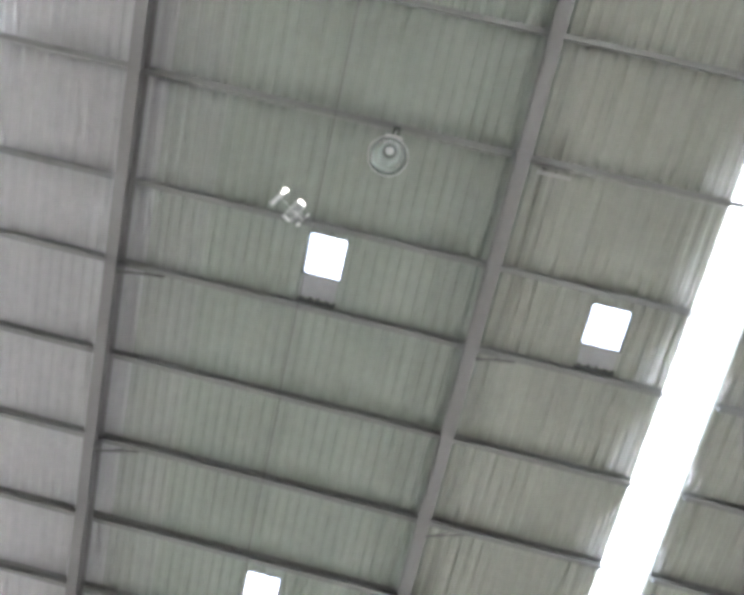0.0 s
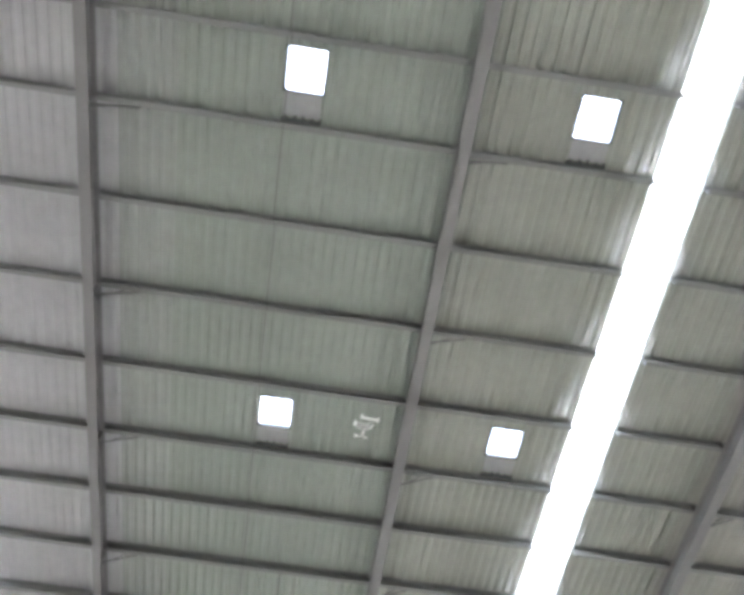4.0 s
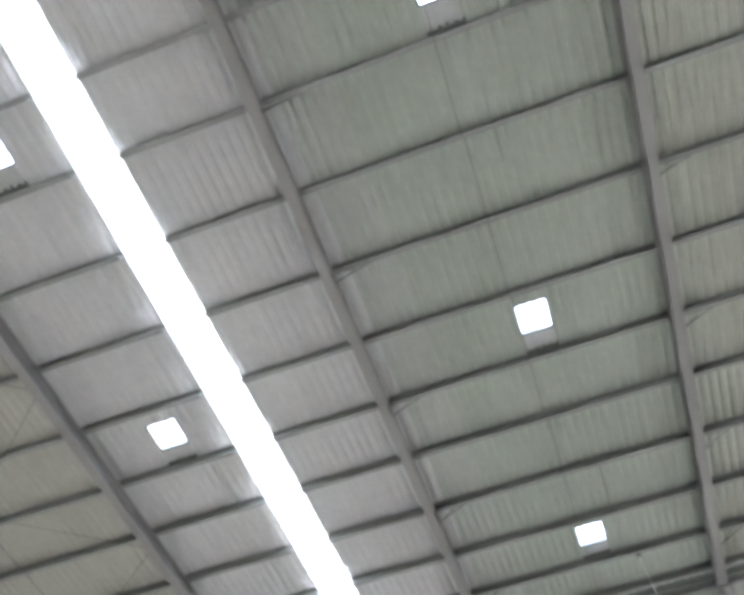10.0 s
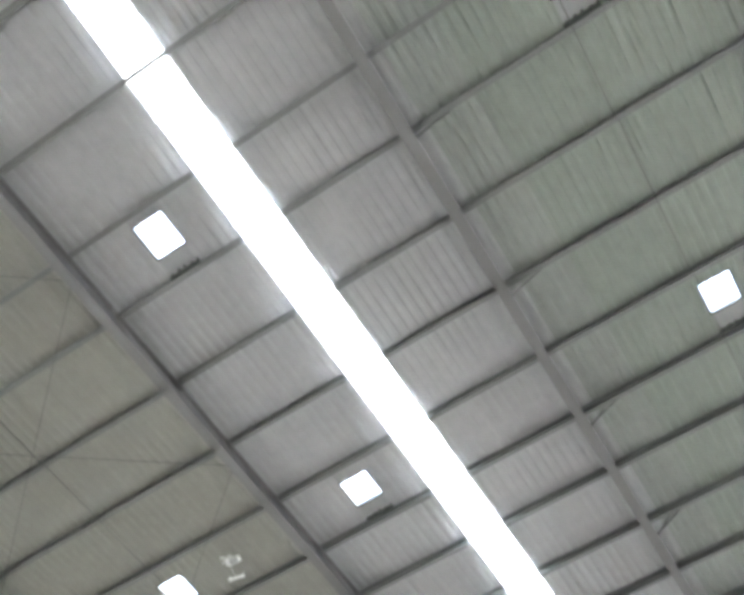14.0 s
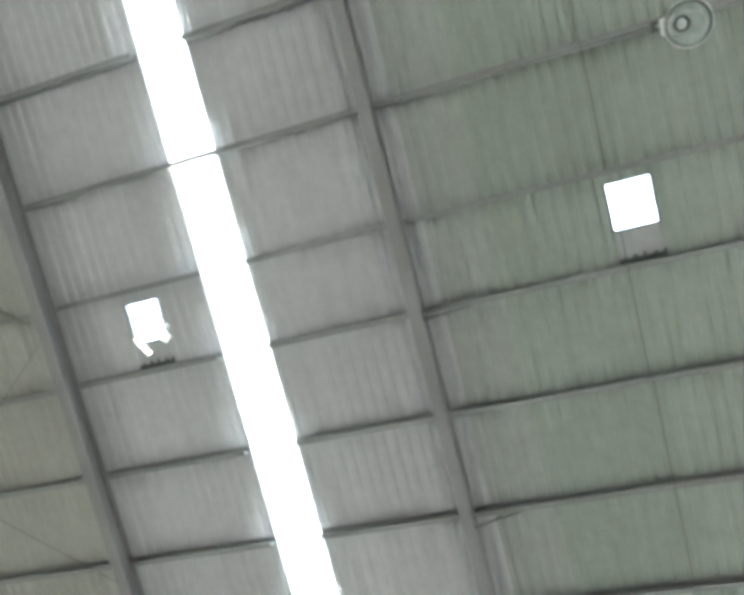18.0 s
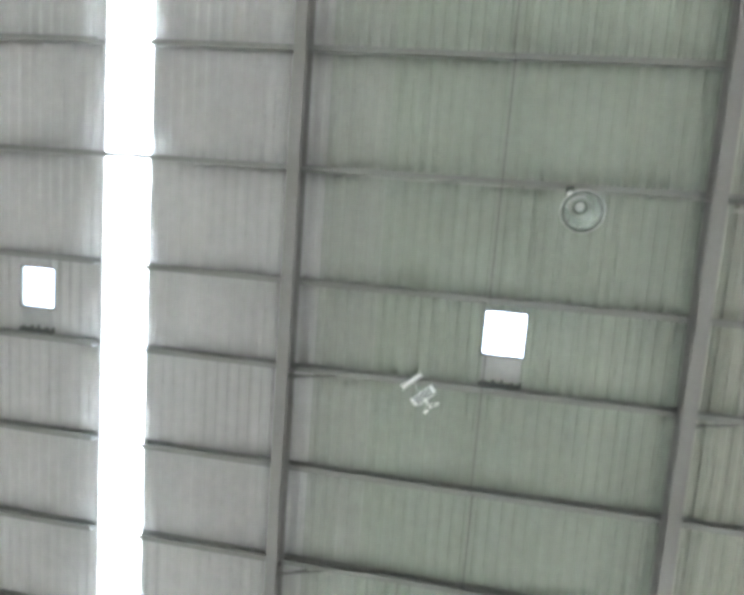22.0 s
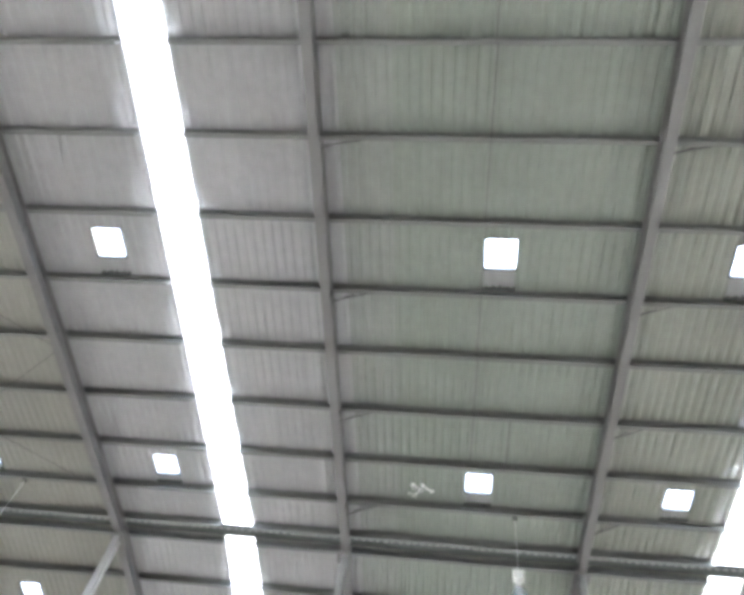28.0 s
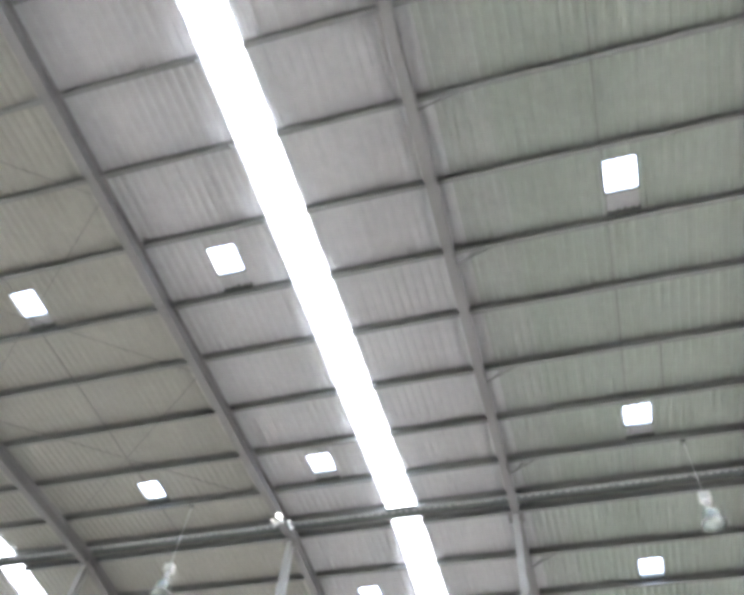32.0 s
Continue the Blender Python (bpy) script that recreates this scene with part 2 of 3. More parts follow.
def rod(name, p, q, r, mat, seg=8):
    """A round bar from p to q."""
    p, q = Vector(p), Vector(q)
    d = (q - p).normalized()
    a = d.orthogonal().normalized()
    b = d.cross(a)
    verts, faces = [], []
    for c in (p, q):
        for k in range(seg):
            w = 2 * math.pi * k / seg
            verts.append(c + (a * math.cos(w) + b * math.sin(w)) * r)
    for k in range(seg):
        n = (k + 1) % seg
        faces.append((k, n, seg + n, seg + k))
    faces += [tuple(range(seg))[::-1], tuple(range(seg, 2 * seg))]
    return mesh_from(name, verts, faces, mat, True)


def extrude_section(name, section, x0, x1, mat):
    """A closed y, z outline drawn along x."""
    n = len(section)
    verts = [(x, y, z) for x in (x0, x1) for y, z in section]
    faces = [(k, (k + 1) % n, n + (k + 1) % n, n + k) for k in range(n)]
    faces += [tuple(range(n))[::-1], tuple(range(n, 2 * n))]
    bm = bmesh.new()
    vs = [bm.verts.new(v) for v in verts]
    for f in faces:
        bm.faces.new([vs[i] for i in f])
    return finish(bm, name, mat)


# ================= ground and walls =================
floor = tagged(new("floor", box("floor", FLOOR_X0, FLOOR_X1, FLOOR_Y0, FLOOR_Y1, -0.25, 0.0, CONCRETE)),
               "bare grey concrete warehouse floor", "floor", kind="structure")
yard = mesh_from("ground", [(-900, -900, -0.3), (900, -900, -0.3), (900, 900, -0.3), (-900, 900, -0.3)], [(0, 1, 2, 3)], CONCRETE)
tagged(new("ground", yard), "pale concrete yard round the warehouse", "ground", kind="structure")


def side_wall(name, x0, x1, y0, y1, top):
    """A wall whose top follows the two slopes when it runs along y."""
    bm = bmesh.new()
    ys = sorted({y0, y1} | ({_ridge.y} if y0 < _ridge.y < y1 else set()))
    rows = [[bm.verts.new((x, y, z)) for y in ys for z in (-0.28, top(y))] for x in (x0, x1)]
    n = len(ys)
    for i in range(n - 1):
        a = 2 * i
        for r in rows:
            bm.faces.new((r[a], r[a + 2], r[a + 3], r[a + 1]))
        bm.faces.new((rows[0][a + 1], rows[0][a + 3], rows[1][a + 3], rows[1][a + 1]))
        bm.faces.new((rows[0][a], rows[1][a], rows[1][a + 2], rows[0][a + 2]))
    for a in (0, 2 * n - 2):
        bm.faces.new((rows[0][a], rows[0][a + 1], rows[1][a + 1], rows[1][a]))
    tagged(new(name, finish(bm, name, WALL)), "pale grey clad warehouse wall", "wall", kind="structure")


def roof_z(y):
    return _ridge.z - abs(y - _ridge.y) * math.tan(radians(SLOPE)) - 0.02


side_wall("wall_west", FLOOR_X0 - 0.25, FLOOR_X0, FLOOR_Y0, FLOOR_Y1, roof_z)
side_wall("wall_east", FLOOR_X1, FLOOR_X1 + 0.25, FLOOR_Y0, FLOOR_Y1, roof_z)
side_wall("wall_south", FLOOR_X0 - 0.25, FLOOR_X1 + 0.25, FLOOR_Y0 - 0.25, FLOOR_Y0, roof_z)
side_wall("wall_north", FLOOR_X0 - 0.25, FLOOR_X1 + 0.25, FLOOR_Y1, FLOOR_Y1 + 0.25, roof_z)

# ================= roof =================
RIB_H = 0.025


def profile(rib):
    """Break points of one rib pitch: flat pan, then a trapezoid rib."""
    return [(0.0, 0.0), (0.08, 0.0), (0.105, rib), (0.155, rib), (PITCH, 0.0)]


def height(u, rib):
    x = (u - STRIP_L + 1e-6) % PITCH
    pts = profile(rib)
    for (a, h), (b, k) in zip(pts, pts[1:]):
        if x <= b + 1e-5:
            return h + (k - h) * (x - a) / (b - a)
    return 0.0


def ribbed(name, u0, u1, v0, v1, mat, holes=(), lift=0.0, rib=RIB_H):
    """A ribbed sheet on a slope, with square openings."""
    us = {round(u0, 4), round(u1, 4)}
    k = math.floor((u0 - STRIP_L) / PITCH + 1e-4)
    while STRIP_L + k * PITCH < u1 - 1e-4:
        for x, _ in profile(rib)[:-1]:
            u = STRIP_L + k * PITCH + x
            if u0 - 1e-4 <= u <= u1 + 1e-4:
                us.add(round(u, 4))
        k += 1
    vs = {v0, v1}
    for a, b, c, d in holes:
        us |= {round(w, 4) for w in (a, b) if u0 < w < u1}
        vs |= {c, d}
    us, vs = sorted(us), sorted(vs)
    us = [us[0]] + [b for a, b in zip(us, us[1:]) if b - a > 1.5e-4]
    verts = [(u, v, height(u, rib) + lift) for v in vs for u in us]
    faces, n = [], len(us)
    for j in range(len(vs) - 1):
        for i in range(n - 1):
            cu, cv = (us[i] + us[i + 1]) / 2, (vs[j] + vs[j + 1]) / 2
            if any(a < cu < b and c < cv < d for a, b, c, d in holes):
                continue
            faces.append((j * n + i, j * n + i + 1, (j + 1) * n + i + 1, (j + 1) * n + i))
    return mesh_from(name, verts, faces, mat)


def gleam_slits(u0, rows_v, v0, v1):
    """Thin slits between purlins, added to imitate gleams on ribs beside rooflight strips."""
    out = []
    for s in STRIPS:
        for a, b in zip(rows_v, rows_v[1:]):
            if not v0 < a < b < v1:
                continue
            d = b - a
            if abs(u0 + MODULE - s) < 0.05:
                for k, w, f in ((0.01, 0.0012, 0.1), (-0.07, 0.0012, 0.22), (-0.155, 0.001, 0.32), (-0.24, 0.0007, 0.45), (-0.33, 0.0004, 0.6)):
                    u = s + k + 0.012 * random.random()
                    f += 0.22 * random.random()
                    g = f + (1 - f) * (0.35 + 0.3 * random.random())
                    out += [(u - w / 2, u, a + d * f, a + d * g), (u - w, u, a + d * g, b - 0.06)]
            if abs(u0 - s - MODULE) < 0.05:
                for k, w, f in ((0.03, 0.0015, 0.68), (0.1, 0.0011, 0.76), (0.19, 0.0007, 0.82), (0.27, 0.0004, 0.86)):
                    u = s + MODULE + k + 0.01 * random.random()
                    f -= 0.12 * random.random()
                    out += [(u, u + w / 2, a + d * f, a + d * (f + 0.07)), (u, u + w, a + d * (f + 0.07), b - 0.06)]
    return out


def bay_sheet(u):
    """Paint and rib depth per bay, with strip haze and lens tint put in."""
    # Shallow ribs stand in for glare that washes out their contrast.
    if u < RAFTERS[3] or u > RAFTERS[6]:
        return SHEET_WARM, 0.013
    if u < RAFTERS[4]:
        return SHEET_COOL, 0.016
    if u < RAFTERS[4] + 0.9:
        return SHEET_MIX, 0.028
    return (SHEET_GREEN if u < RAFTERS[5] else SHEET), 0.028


def roof_slope(name, m, v0, v1, squares, rows_v, label):
    root = tagged(new(name), label, "roof", kind="structure")
    root.matrix_basis = m
    k = 0
    while X0 + k * MODULE < X1 - 0.01:
        u0 = X0 + k * MODULE
        k += 1
        if any(abs(u0 - s) < 0.05 for s in STRIPS):
            continue
        holes = [(u, u + SQ_W, v, v + SQ_H) for u, v in squares if u < u0 + MODULE and u + SQ_W > u0]
        holes += gleam_slits(u0, sorted(rows_v), v0, v1)
        a = u0 - (0.045 if any(abs(u0 - MODULE - s) < 0.05 for s in STRIPS) else 0.0)
        b = u0 + MODULE + (0.13 if any(abs(u0 + MODULE - s) < 0.05 for s in STRIPS) else 0.0)
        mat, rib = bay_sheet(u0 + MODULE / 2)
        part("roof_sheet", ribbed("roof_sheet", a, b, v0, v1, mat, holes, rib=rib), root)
    return root


roof_slope("roof_front", FRONT, EAVE_F, RIDGE - 0.1, SQUARES_F, PURLINS, "grey-green ribbed steel roof sheeting over the hall")
roof_slope("roof_rear", REAR, RIDGE + 0.1, EAVE_R, SQUARES_R, PURLINS_R, "grey-green ribbed steel roof sheeting past the ridge")


def skylight_strip(u0, m, v0, v1):
    root = tagged(new("skylight_strip"), "long translucent white fibreglass rooflight strip between steel sheets", "skylight",
                  group="rooflight strips")
    root.matrix_basis = m
    n = max(1, round((v1 - v0) / 3.0))
    for i in range(n):
        a, b = v0 + (v1 - v0) * i / n, v0 + (v1 - v0) * (i + 1) / n
        ob = part("skylight_sheet", ribbed("skylight_sheet", u0 - 3.1 * PITCH, u0 + MODULE + 2.1 * PITCH, a - 0.03, b + 0.03, STRIP_MAT, lift=0.006 + 0.003 * (i % 2)), root)
        ob.visible_shadow = False


for s in STRIPS:
    skylight_strip(s, FRONT, EAVE_F + 0.05, RIDGE - 0.15)
    skylight_strip(s, REAR, RIDGE + 0.15, EAVE_R - 0.05)


def square_meshes():
    bm = bmesh.new()
    box_bm(bm, -0.02, SQ_W + 0.02, 0.0, 0.052, -0.05, -0.003)
    for k in range(5):
        x = 0.03 + k * PITCH * 0.72
        box_bm(bm, x, x + 0.035 + 0.02 * (k % 2), -0.028 - 0.012 * (k % 3), -0.0005, -0.03, -0.003)
    sides = ((-0.026, 0.0, -0.02, SQ_H + 0.018), (SQ_W, SQ_W + 0.026, -0.02, SQ_H + 0.018), (0.0, SQ_W, -0.02, 0.0), (0.0, SQ_W, SQ_H, SQ_H + 0.018))
    return (box("pane", 0.0, SQ_W, 0.0, SQ_H, 0.075, 0.081, PANE_MAT), [box("curb", *d, -0.007, 0.075, RUBBER) for d in sides],
            finish(bm, "closure_strip", DARK))


PANE, CURBS, TEETH = square_meshes()


def square_skylight(u, v, m, rows_v):
    """A square opening with an acrylic pane on a low curb, a flat apron below it and a toothed closure at the next purlin."""
    root = tagged(new("square_skylight"), "small square acrylic rooflight with a dark toothed closure below it", "skylight",
                  group="square rooflights")
    root.matrix_basis = m @ pose(u, v, 0)
    part("pane", PANE, root, label="clear glowing acrylic pane").visible_shadow = False
    for me in CURBS:
        part("curb", me, root)
    nxt = min([r for r in rows_v if r > v + SQ_H], default=v + SQ_H + 0.5)
    foot = nxt - PF / 2 - v
    if foot > SQ_H + 0.12:
        part("apron", box("apron", 0.004, SQ_W - 0.004, SQ_H + 0.0185, foot - 0.08, -0.006, -0.0035, APRON), root, label="dull grey apron flashing")
    part("closure_strip", TEETH, root, pose(0, foot - 0.055, 0), "dark toothed closure strip")


for u, v in SQUARES_F:
    square_skylight(u, v, FRONT, PURLINS)
for u, v in SQUARES_R:
    square_skylight(u, v, REAR, PURLINS_R)

# ---- ridge cap ----
cap = tagged(new("ridge_cap"), "ridge capping with daylight showing between scalloped closures", "ridge cap", kind="structure")
part("capping", box("capping", X0, X1, RIDGE + 0.125, RIDGE + 0.3, RIB_H + 0.012, RIB_H + 0.016, ZINC), cap, REAR)
# Sheet added over the slit to whiten and subdue its daylight.
part("vent_sheet", box("vent_sheet", X0, X1, RIDGE - 0.06, RIDGE + 0.14, 0.036, 0.04, RIDGE_TONE_MAT), cap, FRONT, "added translucent sheet toning the daylight at the ridge")
part("ridge_plate", box("ridge_plate", X0, X1, RIDGE - 0.2, RIDGE - 0.046, -0.012, -0.006, DARK), cap, FRONT, "dark plate under the ridge")
part("ridge_plate", box("ridge_plate", X0, X1, RIDGE - 0.001, RIDGE + 0.22, -0.012, -0.006, DARK), cap, REAR, "dark plate under the ridge")
for i in range(round((X1 - X0) / MODULE)):
    bm = bmesh.new()
    tight = 0.05 if random.random() < 0.3 else 0.0
    for j in range(5):
        u = X0 + i * MODULE + j * PITCH
        w = 0.06 + 0.05 * random.random() + tight
        box_bm(bm, u + 0.01, u + 0.01 + w, RIDGE - 0.045, RIDGE - 0.002, -0.02 - 0.012 * random.random(), -0.0135)
    part("scallop", finish(bm, "scallop", CONDUIT), cap, FRONT)

# ---- purlins ----
def mirrored(section):
    """The channel turned so that its open side faces the front eaves."""
    return [(PF - y, z) for y, z in reversed(section)]


C_SECTION = mirrored([(0, 0), (PF, 0), (PF, -0.02), (PF - PT, -0.02), (PF - PT, -PT), (PT, -PT), (PT, -PD + PT), (PF - PT, -PD + PT),
                      (PF - PT, -PD + 0.02), (PF, -PD + 0.02), (PF, -PD), (0, -PD)])
C_PARTS = [("web", mirrored([(0, -PT), (PT, -PT), (PT, -PD + PT), (0, -PD + PT)])),
           ("top_flange", mirrored([(0, 0), (PF, 0), (PF, -0.02), (PF - PT, -0.02), (PF - PT, -PT), (0, -PT)])),
           ("bottom_flange", mirrored([(0, -PD + PT), (PF - PT, -PD + PT), (PF - PT, -PD + 0.02), (PF, -PD + 0.02), (PF, -PD), (0, -PD)]))]


def purlin_spans(v):
    """Lengths of one purlin row: broken at the rafters and at the rooflight strips."""
    cuts = [X0] + [r for r in RAFTERS if X0 < r < X1] + [X1]
    for a, b in zip(cuts, cuts[1:]):
        inner = [(a + 0.004, b - 0.004)]
        # Gap in the purlin imitates glare that hides it across a strip.
        if v != LAMP_ROW:
            for s in STRIPS:
                nxt = []
                for p, q in inner:
                    if p < s and s + MODULE < q:
                        nxt += [(p, s + 0.09), (s + MODULE, q)]
                    else:
                        nxt.append((p, q))
                inner = nxt
        yield from inner


for rows_v, m in ((PURLINS, FRONT), (PURLINS_R, REAR)):
    made, far_v, far_f = {}, [], []
    for v in rows_v:
        for p, q in purlin_spans(v):
            if -4 < v < 21 and p > -19.3 and q < 15.5:
                key = (round(p, 3), round(q, 3))
                if key not in made:
                    made[key] = [(nm, extrude_section(nm, sec, p, q, GALV)) for nm, sec in C_PARTS]
                ob = new("purlin")
                ob.matrix_basis = m @ pose(0, v - PF / 2, -0.002)
                tagged(ob, "galvanised steel channel purlin under the roof sheets", "purlin", group="purlins")
                for nm, me in made[key]:
                    part(nm, me, ob)
            else:
                n, base = len(C_SECTION), len(far_v)
                far_v += [(x, v - PF / 2 + y, z - 0.002) for x in (p, q) for y, z in C_SECTION]
                far_f += [(base + k, base + (k + 1) % n, base + n + (k + 1) % n, base + n + k) for k in range(n)]
    ob = tagged(new("far_purlins", mesh_from("far_purlins", far_v, far_f, GALV)), "rows of galvanised steel purlins further off", "purlin", kind="stuff")
    ob.matrix_basis = m

# ---- rafters with fly braces ----
RD0, RD1, RFW = -0.206, -0.55, 0.182


def rafter(u, m, v0, v1, rows_v, odd):
    root = tagged(new("rafter"), "grey painted steel portal rafter across the hall", "rafter", group="portal rafters")
    root.matrix_basis = m
    part("top_flange", box("top_flange", u - RFW / 2, u + RFW / 2, v0, v1, RD0 - 0.014, RD0, STEEL), root)
    part("bottom_flange", box("bottom_flange", u - RFW / 2, u + RFW / 2, v0, v1, RD1, RD1 + 0.016, STEEL), root)
    part("web", box("web", u - 0.006, u + 0.006, v0, v1, RD1 + 0.016, RD0 - 0.014, STEEL), root)
    for i, v in enumerate(rows_v):
        if not v0 < v < v1:
            continue
        part("cleat", box("cleat", u - 0.06, u - 0.052, v - PF / 2 - 0.012, v + PF / 2, RD0 + 0.001, -0.03, STEEL), root)
        if i % 2 == odd and u > RAFTERS[3]:
            part("stiffener", box("stiffener", u + 0.007, u + RFW / 2 - 0.01, v - 0.004, v + 0.004, RD1 + 0.017, RD0 - 0.015, STEEL), root)
            part("fly_brace", rod("fly_brace", (u + RFW / 2 - 0.02, v + 0.02, RD1 + 0.02), (u + 0.72, v + 0.055, -0.17), 0.016, WIRE, 6), root)
            part("fly_brace", rod("fly_brace", (u + RFW / 2 - 0.02, v + 0.06, RD1 + 0.02), (u + 0.46, v + 0.06, -0.19), 0.012, WIRE, 6), root)
    return root


for u in RAFTERS:
    rafter(u, FRONT, EAVE_F + 0.05, RIDGE - 0.04, PURLINS, 1)
    rafter(u, REAR, RIDGE + 0.04, EAVE_R - 0.1, PURLINS_R, 1)


# ---- columns under the ridge ----
def column(first, u):
    top = (FRONT @ Vector((u, RIDGE, RD1))).z - 0.02
    if first is None:
        root = tagged(new("column"), "pale grey steel section column under the ridge", "column", group="ridge columns")
        part("web", box("web", -0.005, 0.005, -0.1, 0.1, 0.02, top - 0.03, COLUMN), root)
        for y in (-0.106, 0.106):
            part("flange", box("flange", -0.07, 0.07, y - 0.006, y + 0.006, 0.02, top - 0.03, COLUMN, 0.002), root)
        part("base_plate", box("base_plate", -0.25, 0.25, -0.25, 0.25, 0.0, 0.025, STEEL, 0.004), root)
        part("cap_plate", box("cap_plate", -0.19, 0.19, -0.19, 0.19, top - 0.032, top, STEEL, 0.004), root)
        for sx, sy in product((-1, 1), (-1, 1)):
            part("bolt", rod("bolt", (sx * 0.2, sy * 0.2, 0.024), (sx * 0.2, sy * 0.2, 0.06), 0.014, GALV, 6), root)
        root.matrix_basis = pose(u, _ridge.y, 0)
        return root
    copy_thing(first, pose(u, _ridge.y, 0))
    return first


col = None
for u in RAFTERS:
    col = column(col, u)

# ---- sag rods and cross bracing ----
for u, r in ((1.28, 0.009), (-10.3, 0.012)):
    for a, b in zip(PURLINS[6:-1:2], PURLINS[8::2]):
        tagged(part("sag_rod", rod("sag_rod", (u + 0.02, a + 0.004, -PD - 0.002 - r), (u - 0.01, b - 0.004, -PD - 0.002 - r), r, WIRE, 6), None, FRONT),
               "thin dull steel sag rod under the purlins", "rod", group="sag rods")
tagged(part("tie_rod", rod("tie_rod", (2.05, 12.06, -0.1), (2.05, 13.47, -0.1), 0.012, WIRE, 6), None, FRONT),
       "short dark steel tie rod between two purlins", "rod")
for a, b in ((-6.8, -2.5), (-2.5, 2.0), (2.0, 6.35), (6.35, 10.7), (10.7, 15.0)):
    for p, q in ((a, b), (b, a)):
        tagged(part("brace_rod", rod("brace_rod", (-13.1, p, -0.32), (-7.37, q, -0.32 - (0.03 if p > q else 0)), 0.009, WIRE, 6), None, FRONT),
               "thin diagonal steel bracing rod below the purlins", "rod", group="bracing rods")


# ---- cable conduit and a loose plate ----
for a, b in zip(RAFTERS, RAFTERS[1:]):
    if a > -14 and b < 16:
        tagged(part("conduit", rod("conduit", (a + 0.012, LAMP_ROW + 0.07, -0.214), (b - 0.012, LAMP_ROW + 0.07, -0.214), 0.011, CONDUIT, 8), None, FRONT),
               "pale cable conduit clipped under a purlin", "conduit", group="conduits")
tagged(part("gusset_plate", box("gusset_plate", 4.22, 4.71, 0.16, 0.215, -0.215, -0.203, COLUMN, 0.003), None, FRONT),
       "pale steel plate under the purlin beside a rafter", "plate")


# ================= lamps =================
def high_bay_lamp(u, v, drop, lean_x=0.0, lean_y=0.0):
    """Hung from a bracket under the purlin, some a little askew: gear box, neck, open bell shade with dark rim and an inner socket ring."""
    hook = FRONT @ Vector((u, v, -PD - 0.002))
    root = tagged(new("high_bay_lamp"), "unlit high-bay lamp with white gear box and clear acrylic bell shade", "lamp", group="high-bay lamps")
    root.matrix_basis = pose(hook.x, hook.y, hook.z, lean_x, lean_y) @ pose(0, 0, -drop)
    part("hanger", rod("hanger", (0, 0, -0.01), (0, 0, drop - 0.004), 0.009, PALE, 8), root)
    part("gear_box", box("gear_box", -0.112, 0.112, -0.092, 0.092, -0.2, 0.0, WHITE, 0.016), root, label="white gear box")
    part("neck", lathe("neck", [(0.0, -0.2), (0.06, -0.2), (0.05, -0.31), (0.075, -0.37), (0.075, -0.4), (0.0, -0.4)], WHITE), root)
    part("shade", lathe("shade", [(0.07, -0.38), (0.11, -0.42), (0.152, -0.51), (0.194, -0.63), (0.222, -0.75), (0.232, -0.765),
                                  (0.229, -0.768), (0.215, -0.75), (0.187, -0.63), (0.144, -0.51), (0.1, -0.43), (0.0, -0.41)], SHADE_MAT, 40),
         root, label="clear acrylic bell shade")
    part("rim", lathe("rim", [(0.21, -0.738), (0.235, -0.750), (0.238, -0.768), (0.228, -0.775), (0.21, -0.770), (0.21, -0.738)], RUBBER, 40), root)
    part("lip", lathe("lip", [(0.2395, -0.752), (0.251, -0.758), (0.251, -0.766), (0.2395, -0.770)], PALE, 40), root)
    part("bracket", box("bracket", -0.05, 0.05, -0.06, 0.06, drop - 0.03, drop - 0.014, RUBBER, 0.003), root, label="dark steel bracket")
    part("inner_ring", lathe("inner_ring", [(0.058, -0.47), (0.082, -0.473), (0.085, -0.51), (0.074, -0.52), (0.06, -0.512), (0.058, -0.47)], RUBBER, 28), root)
    part("bulb", lathe("bulb", [(0.0, -0.505), (0.03, -0.504), (0.05, -0.5), (0.056, -0.49), (0.056, -0.42), (0.0, -0.41)], PALE, 20), root)


for u, v, *hang in ((2.18, LAMP_ROW + 0.05, 0.7, 13, -2.5), (2.36, 14.96, 1.5), (-9.5, 14.96, 1.75), (-9.65, LAMP_ROW + 0.05, 0.7, 13, -2.5),
                    (14.1, 14.96, 1.6), (13.86, LAMP_ROW + 0.05, 0.7, 13, -2.5)):
    high_bay_lamp(u, v, *hang)


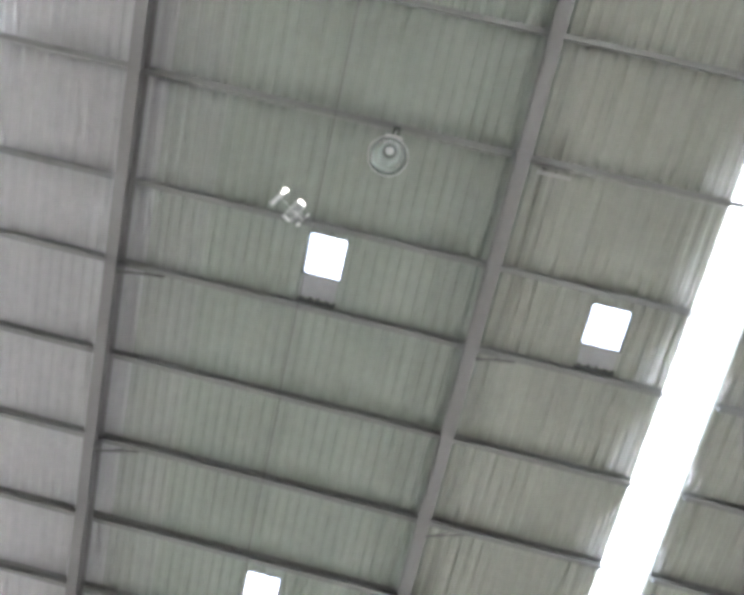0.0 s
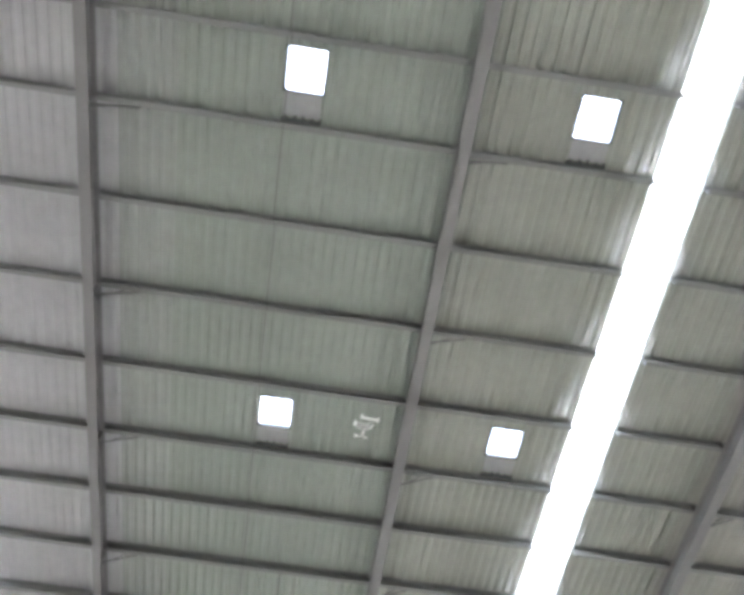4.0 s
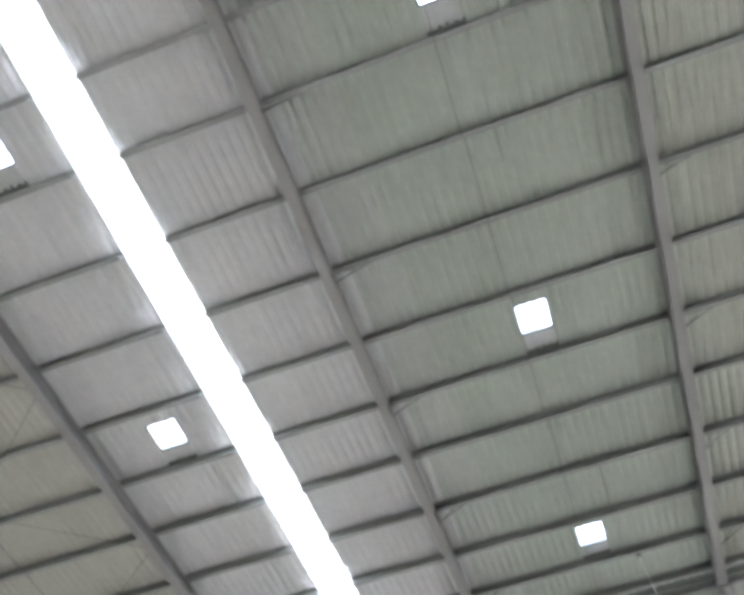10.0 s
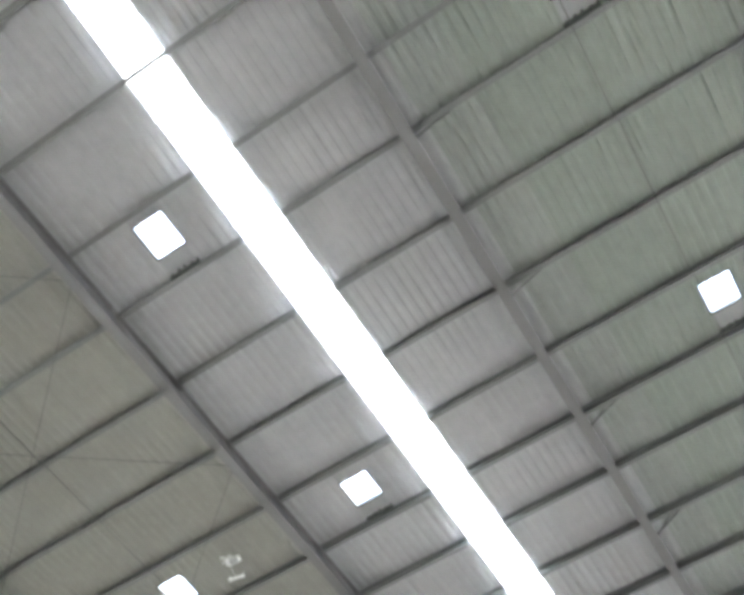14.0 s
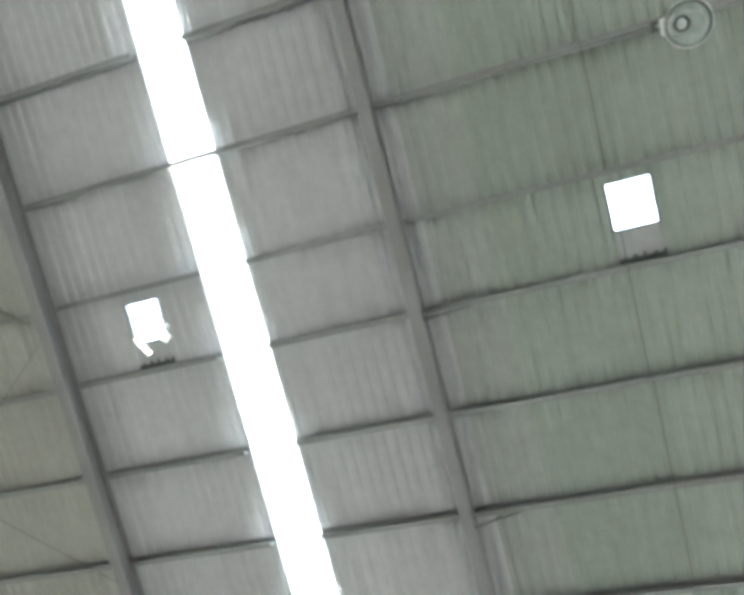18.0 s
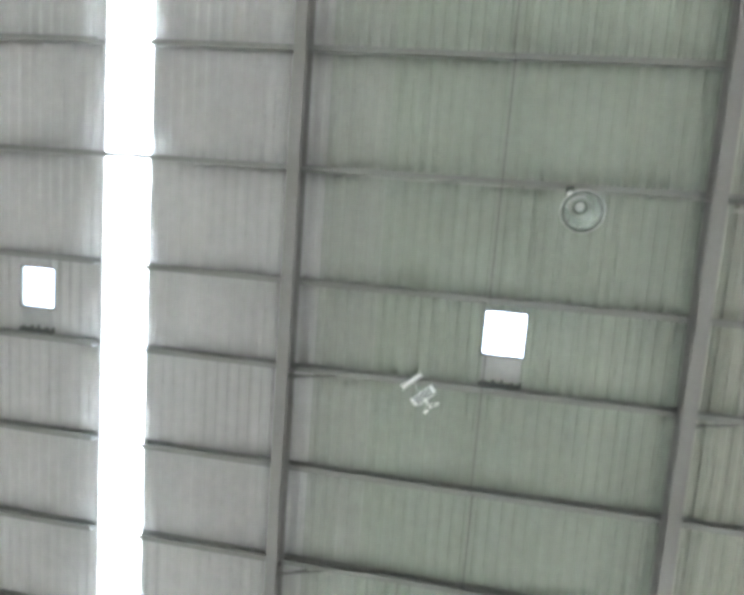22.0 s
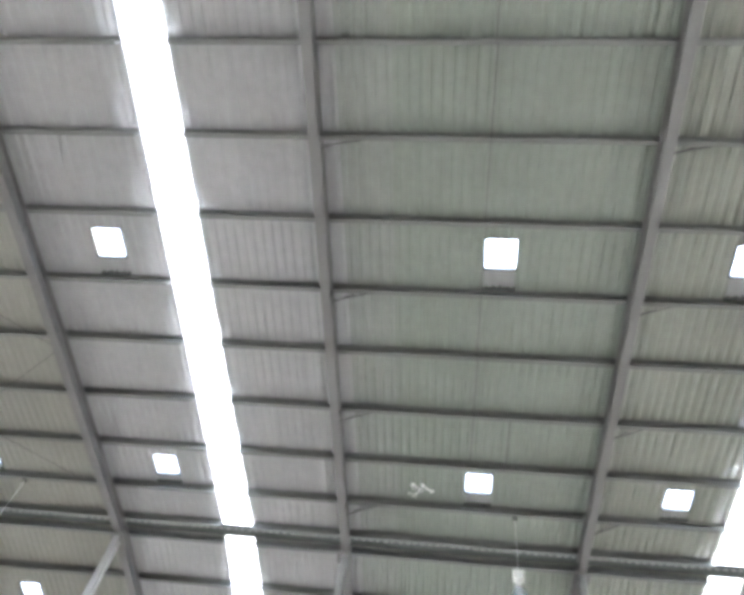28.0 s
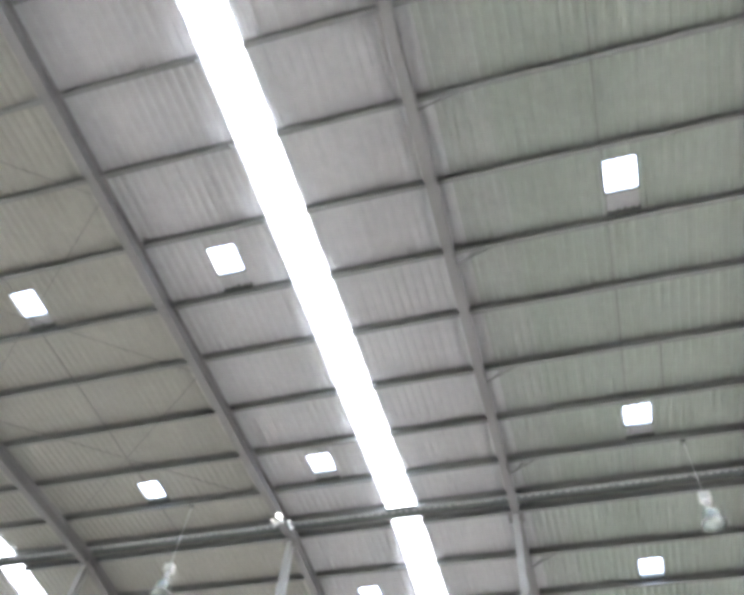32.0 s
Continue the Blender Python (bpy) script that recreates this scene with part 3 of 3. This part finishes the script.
# ================= model plane =================
def panel(name, x0, x1, y0, y1, lift0, lift1, mat, thick=0.004, ribs=0):
    """A thin bent wing panel from x0 to x1 with a cambered section and raised ribs."""
    bm = bmesh.new()
    n, k = 6, 5
    top, low = [], []
    for i in range(n + 1):
        f = i / n
        x, z = x0 + (x1 - x0) * f, lift0 + (lift1 - lift0) * f
        top.append([bm.verts.new((x, y0 + (y1 - y0) * j / k, z + 0.007 * math.sin(math.pi * j / k) + thick)) for j in range(k + 1)])
        low.append([bm.verts.new((x, y0 + (y1 - y0) * j / k, z + 0.007 * math.sin(math.pi * j / k))) for j in range(k + 1)])
    for i in range(n):
        for j in range(k):
            bm.faces.new((top[i][j], top[i + 1][j], top[i + 1][j + 1], top[i][j + 1]))
            bm.faces.new((low[i][j], low[i][j + 1], low[i + 1][j + 1], low[i + 1][j]))
    for i in range(n):
        for j in (0, k):
            bm.faces.new((top[i][j], top[i + 1][j], low[i + 1][j], low[i][j]))
    for j in range(k):
        for i in (0, n):
            bm.faces.new((top[i][j], top[i][j + 1], low[i][j + 1], low[i][j]))
    return finish(bm, name, mat)


def model_plane():
    """A very light indoor plane: nose to +y, span along x."""
    root = tagged(new("model_plane"), "small white indoor model plane in flight with thin film wings", "model plane")
    part("boom", rod("boom", (0, -0.25, 0.0), (0, 0.08, 0.0), 0.0026, FOAM, 8), root)
    for sx in (-1, 1):
        wing = part("wing", panel("wing", sx * 0.003, sx * 0.098, -0.055, 0.05, 0.07, 0.08, FILM), root, label="grey film wing half")
        part("leading_edge", rod("leading_edge", (sx * 0.003, 0.051, 0.072), (sx * 0.098, 0.051, 0.082), 0.0055, FOAM, 6), wing)
        part("trailing_edge", rod("trailing_edge", (sx * 0.003, -0.056, 0.072), (sx * 0.098, -0.056, 0.082), 0.0045, FOAM, 6), wing)
        for x in (0.03, 0.064):
            part("wing_rib", box("wing_rib", sx * x - 0.0025, sx * x + 0.0025, -0.053, 0.048, 0.064, 0.0695, FOAM), wing)
        part("wing_tip", panel("wing_tip", sx * 0.099, sx * 0.138, -0.052, 0.047, 0.082, 0.11, FOAM), root, label="white raised wing tip")
        part("tail_fin", box("tail_fin", sx * 0.118 - 0.003, sx * 0.118 + 0.003, -0.275, -0.212, -0.012, 0.05, FOAM), root, label="white tail fin plate")
        part("wheel_leg", rod("wheel_leg", (0, 0.05, -0.004), (sx * 0.04, 0.06, -0.06), 0.0025, FOAM, 6), root)
        part("wheel", rod("wheel", (sx * 0.04 - 0.003, 0.06, -0.062), (sx * 0.04 + 0.003, 0.06, -0.062), 0.014, FOAM, 14), root)
    for y in (-0.045, 0.042):
        part("wing_strut", rod("wing_strut", (0, y, 0.003), (0, y, 0.074), 0.003, FOAM, 6), root)
    part("tailplane", panel("tailplane", -0.115, 0.115, -0.265, -0.22, 0.006, 0.006, FOAM), root)
    part("motor", rod("motor", (0, 0.07, -0.004), (0, 0.11, -0.004), 0.012, WHITE, 12), root)
    part("battery", box("battery", -0.012, 0.012, -0.01, 0.045, -0.026, -0.005, WHITE, 0.003), root)
    prop = part("propeller", rod("propeller", (-0.045, 0.118, -0.004), (0.045, 0.118, -0.004), 0.0025, FOAM, 10), root)
    for sx in (-1, 1):
        bm = bmesh.new()
        bmesh.ops.create_uvsphere(bm, u_segments=14, v_segments=8, radius=1.0)
        bmesh.ops.transform(bm, matrix=pose(sx * 0.07, 0.122, -0.004, 32 * sx) @ Matrix.Diagonal((0.03, 0.02, 0.006, 1)), verts=bm.verts[:])
        part("blade", finish(bm, "blade", FOAM, True), prop, label="white propeller blade")
    return root


plane = model_plane()
for ob in plane.children_recursive:
    ob.data.transform(Matrix.Diagonal((1.05, 1.05, 1.05, 1)))


def motions():
    walk(plane, [
        (0, pose(1.396, 1.232, 10.384, 14, -9, -57.3)),
        (1, pose(2.372, 2.290, 10.435, 14, -9, -33.7)),
        (2, pose(2.997, 3.559, 10.507, 14, -9, -16.5)),
        (3, pose(3.274, 5.060, 10.586, 14, -9, -1.9)),
        (4, pose(3.102, 6.642, 10.666, 14, -9, 10.9)),
        (5, pose(2.553, 8.116, 10.743, 14, -9, 24.6)),
        (6, pose(1.755, 9.314, 10.811, 14, -9, 40.7)),
        (7, pose(0.681, 10.424, 10.866, 14, -9, 53.9)),
        (8, pose(-0.752, 11.310, 10.911, 14, -9, 64.3)),
        (9, pose(-2.297, 11.847, 10.939, 14, -9, 79.7)),
        (10, pose(-3.781, 11.764, 10.937, 14, -9, 102.8)),
        (11, pose(-5.182, 11.130, 10.904, 14, -9, 123.9)),
        (12, pose(-6.270, 10.037, 10.846, 14, -9, 142.4)),
        (13, pose(-7.148, 8.394, 10.768, 14, -9, 165.2)),
        (14, pose(-7.340, 6.826, 10.685, 14, -9, 185.2)),
        (15, pose(-6.894, 5.455, 10.604, 14, -9, 201.4)),
        (16, pose(-6.044, 4.209, 10.533, 14, -9, 213.6)),
        (17, pose(-5.076, 3.101, 10.476, 14, -9, 226.0)),
        (18, pose(-4.208, 2.236, 10.430, 14, -9, 232.6)),
        (19, pose(-3.066, 1.571, 10.390, 14, -9, 244.4)),
        (20, pose(-1.693, 1.331, 10.373, 14, -9, 269.3)),
        (21, pose(-0.400, 1.728, 10.390, 14, -9, 298.9)),
        (22, pose(0.716, 2.618, 10.439, 14, -9, 319.7)),
        (23, pose(1.455, 3.762, 10.511, 14, -9, 333.3)),
        (24, pose(2.018, 5.246, 10.596, 14, -9, 344.3)),
        (25, pose(2.308, 6.963, 10.691, 14, -9, 358.0)),
        (26, pose(2.043, 8.694, 10.783, 14, -9, 374.3)),
        (27, pose(1.336, 10.418, 10.871, 14, -9, 389.2)),
        (28, pose(0.288, 11.933, 10.947, 14, -9, 404.6)),
        (29, pose(-1.041, 12.979, 11.001, 14, -9, 423.7)),
        (30, pose(-2.593, 13.448, 11.028, 14, -9, 439.8)),
        (31, pose(-4.314, 13.625, 11.035, 14, -9, 450.7)),
        (32, pose(-6.074, 13.288, 11.027, 14, -9, 458.6)),
    ])


motions()
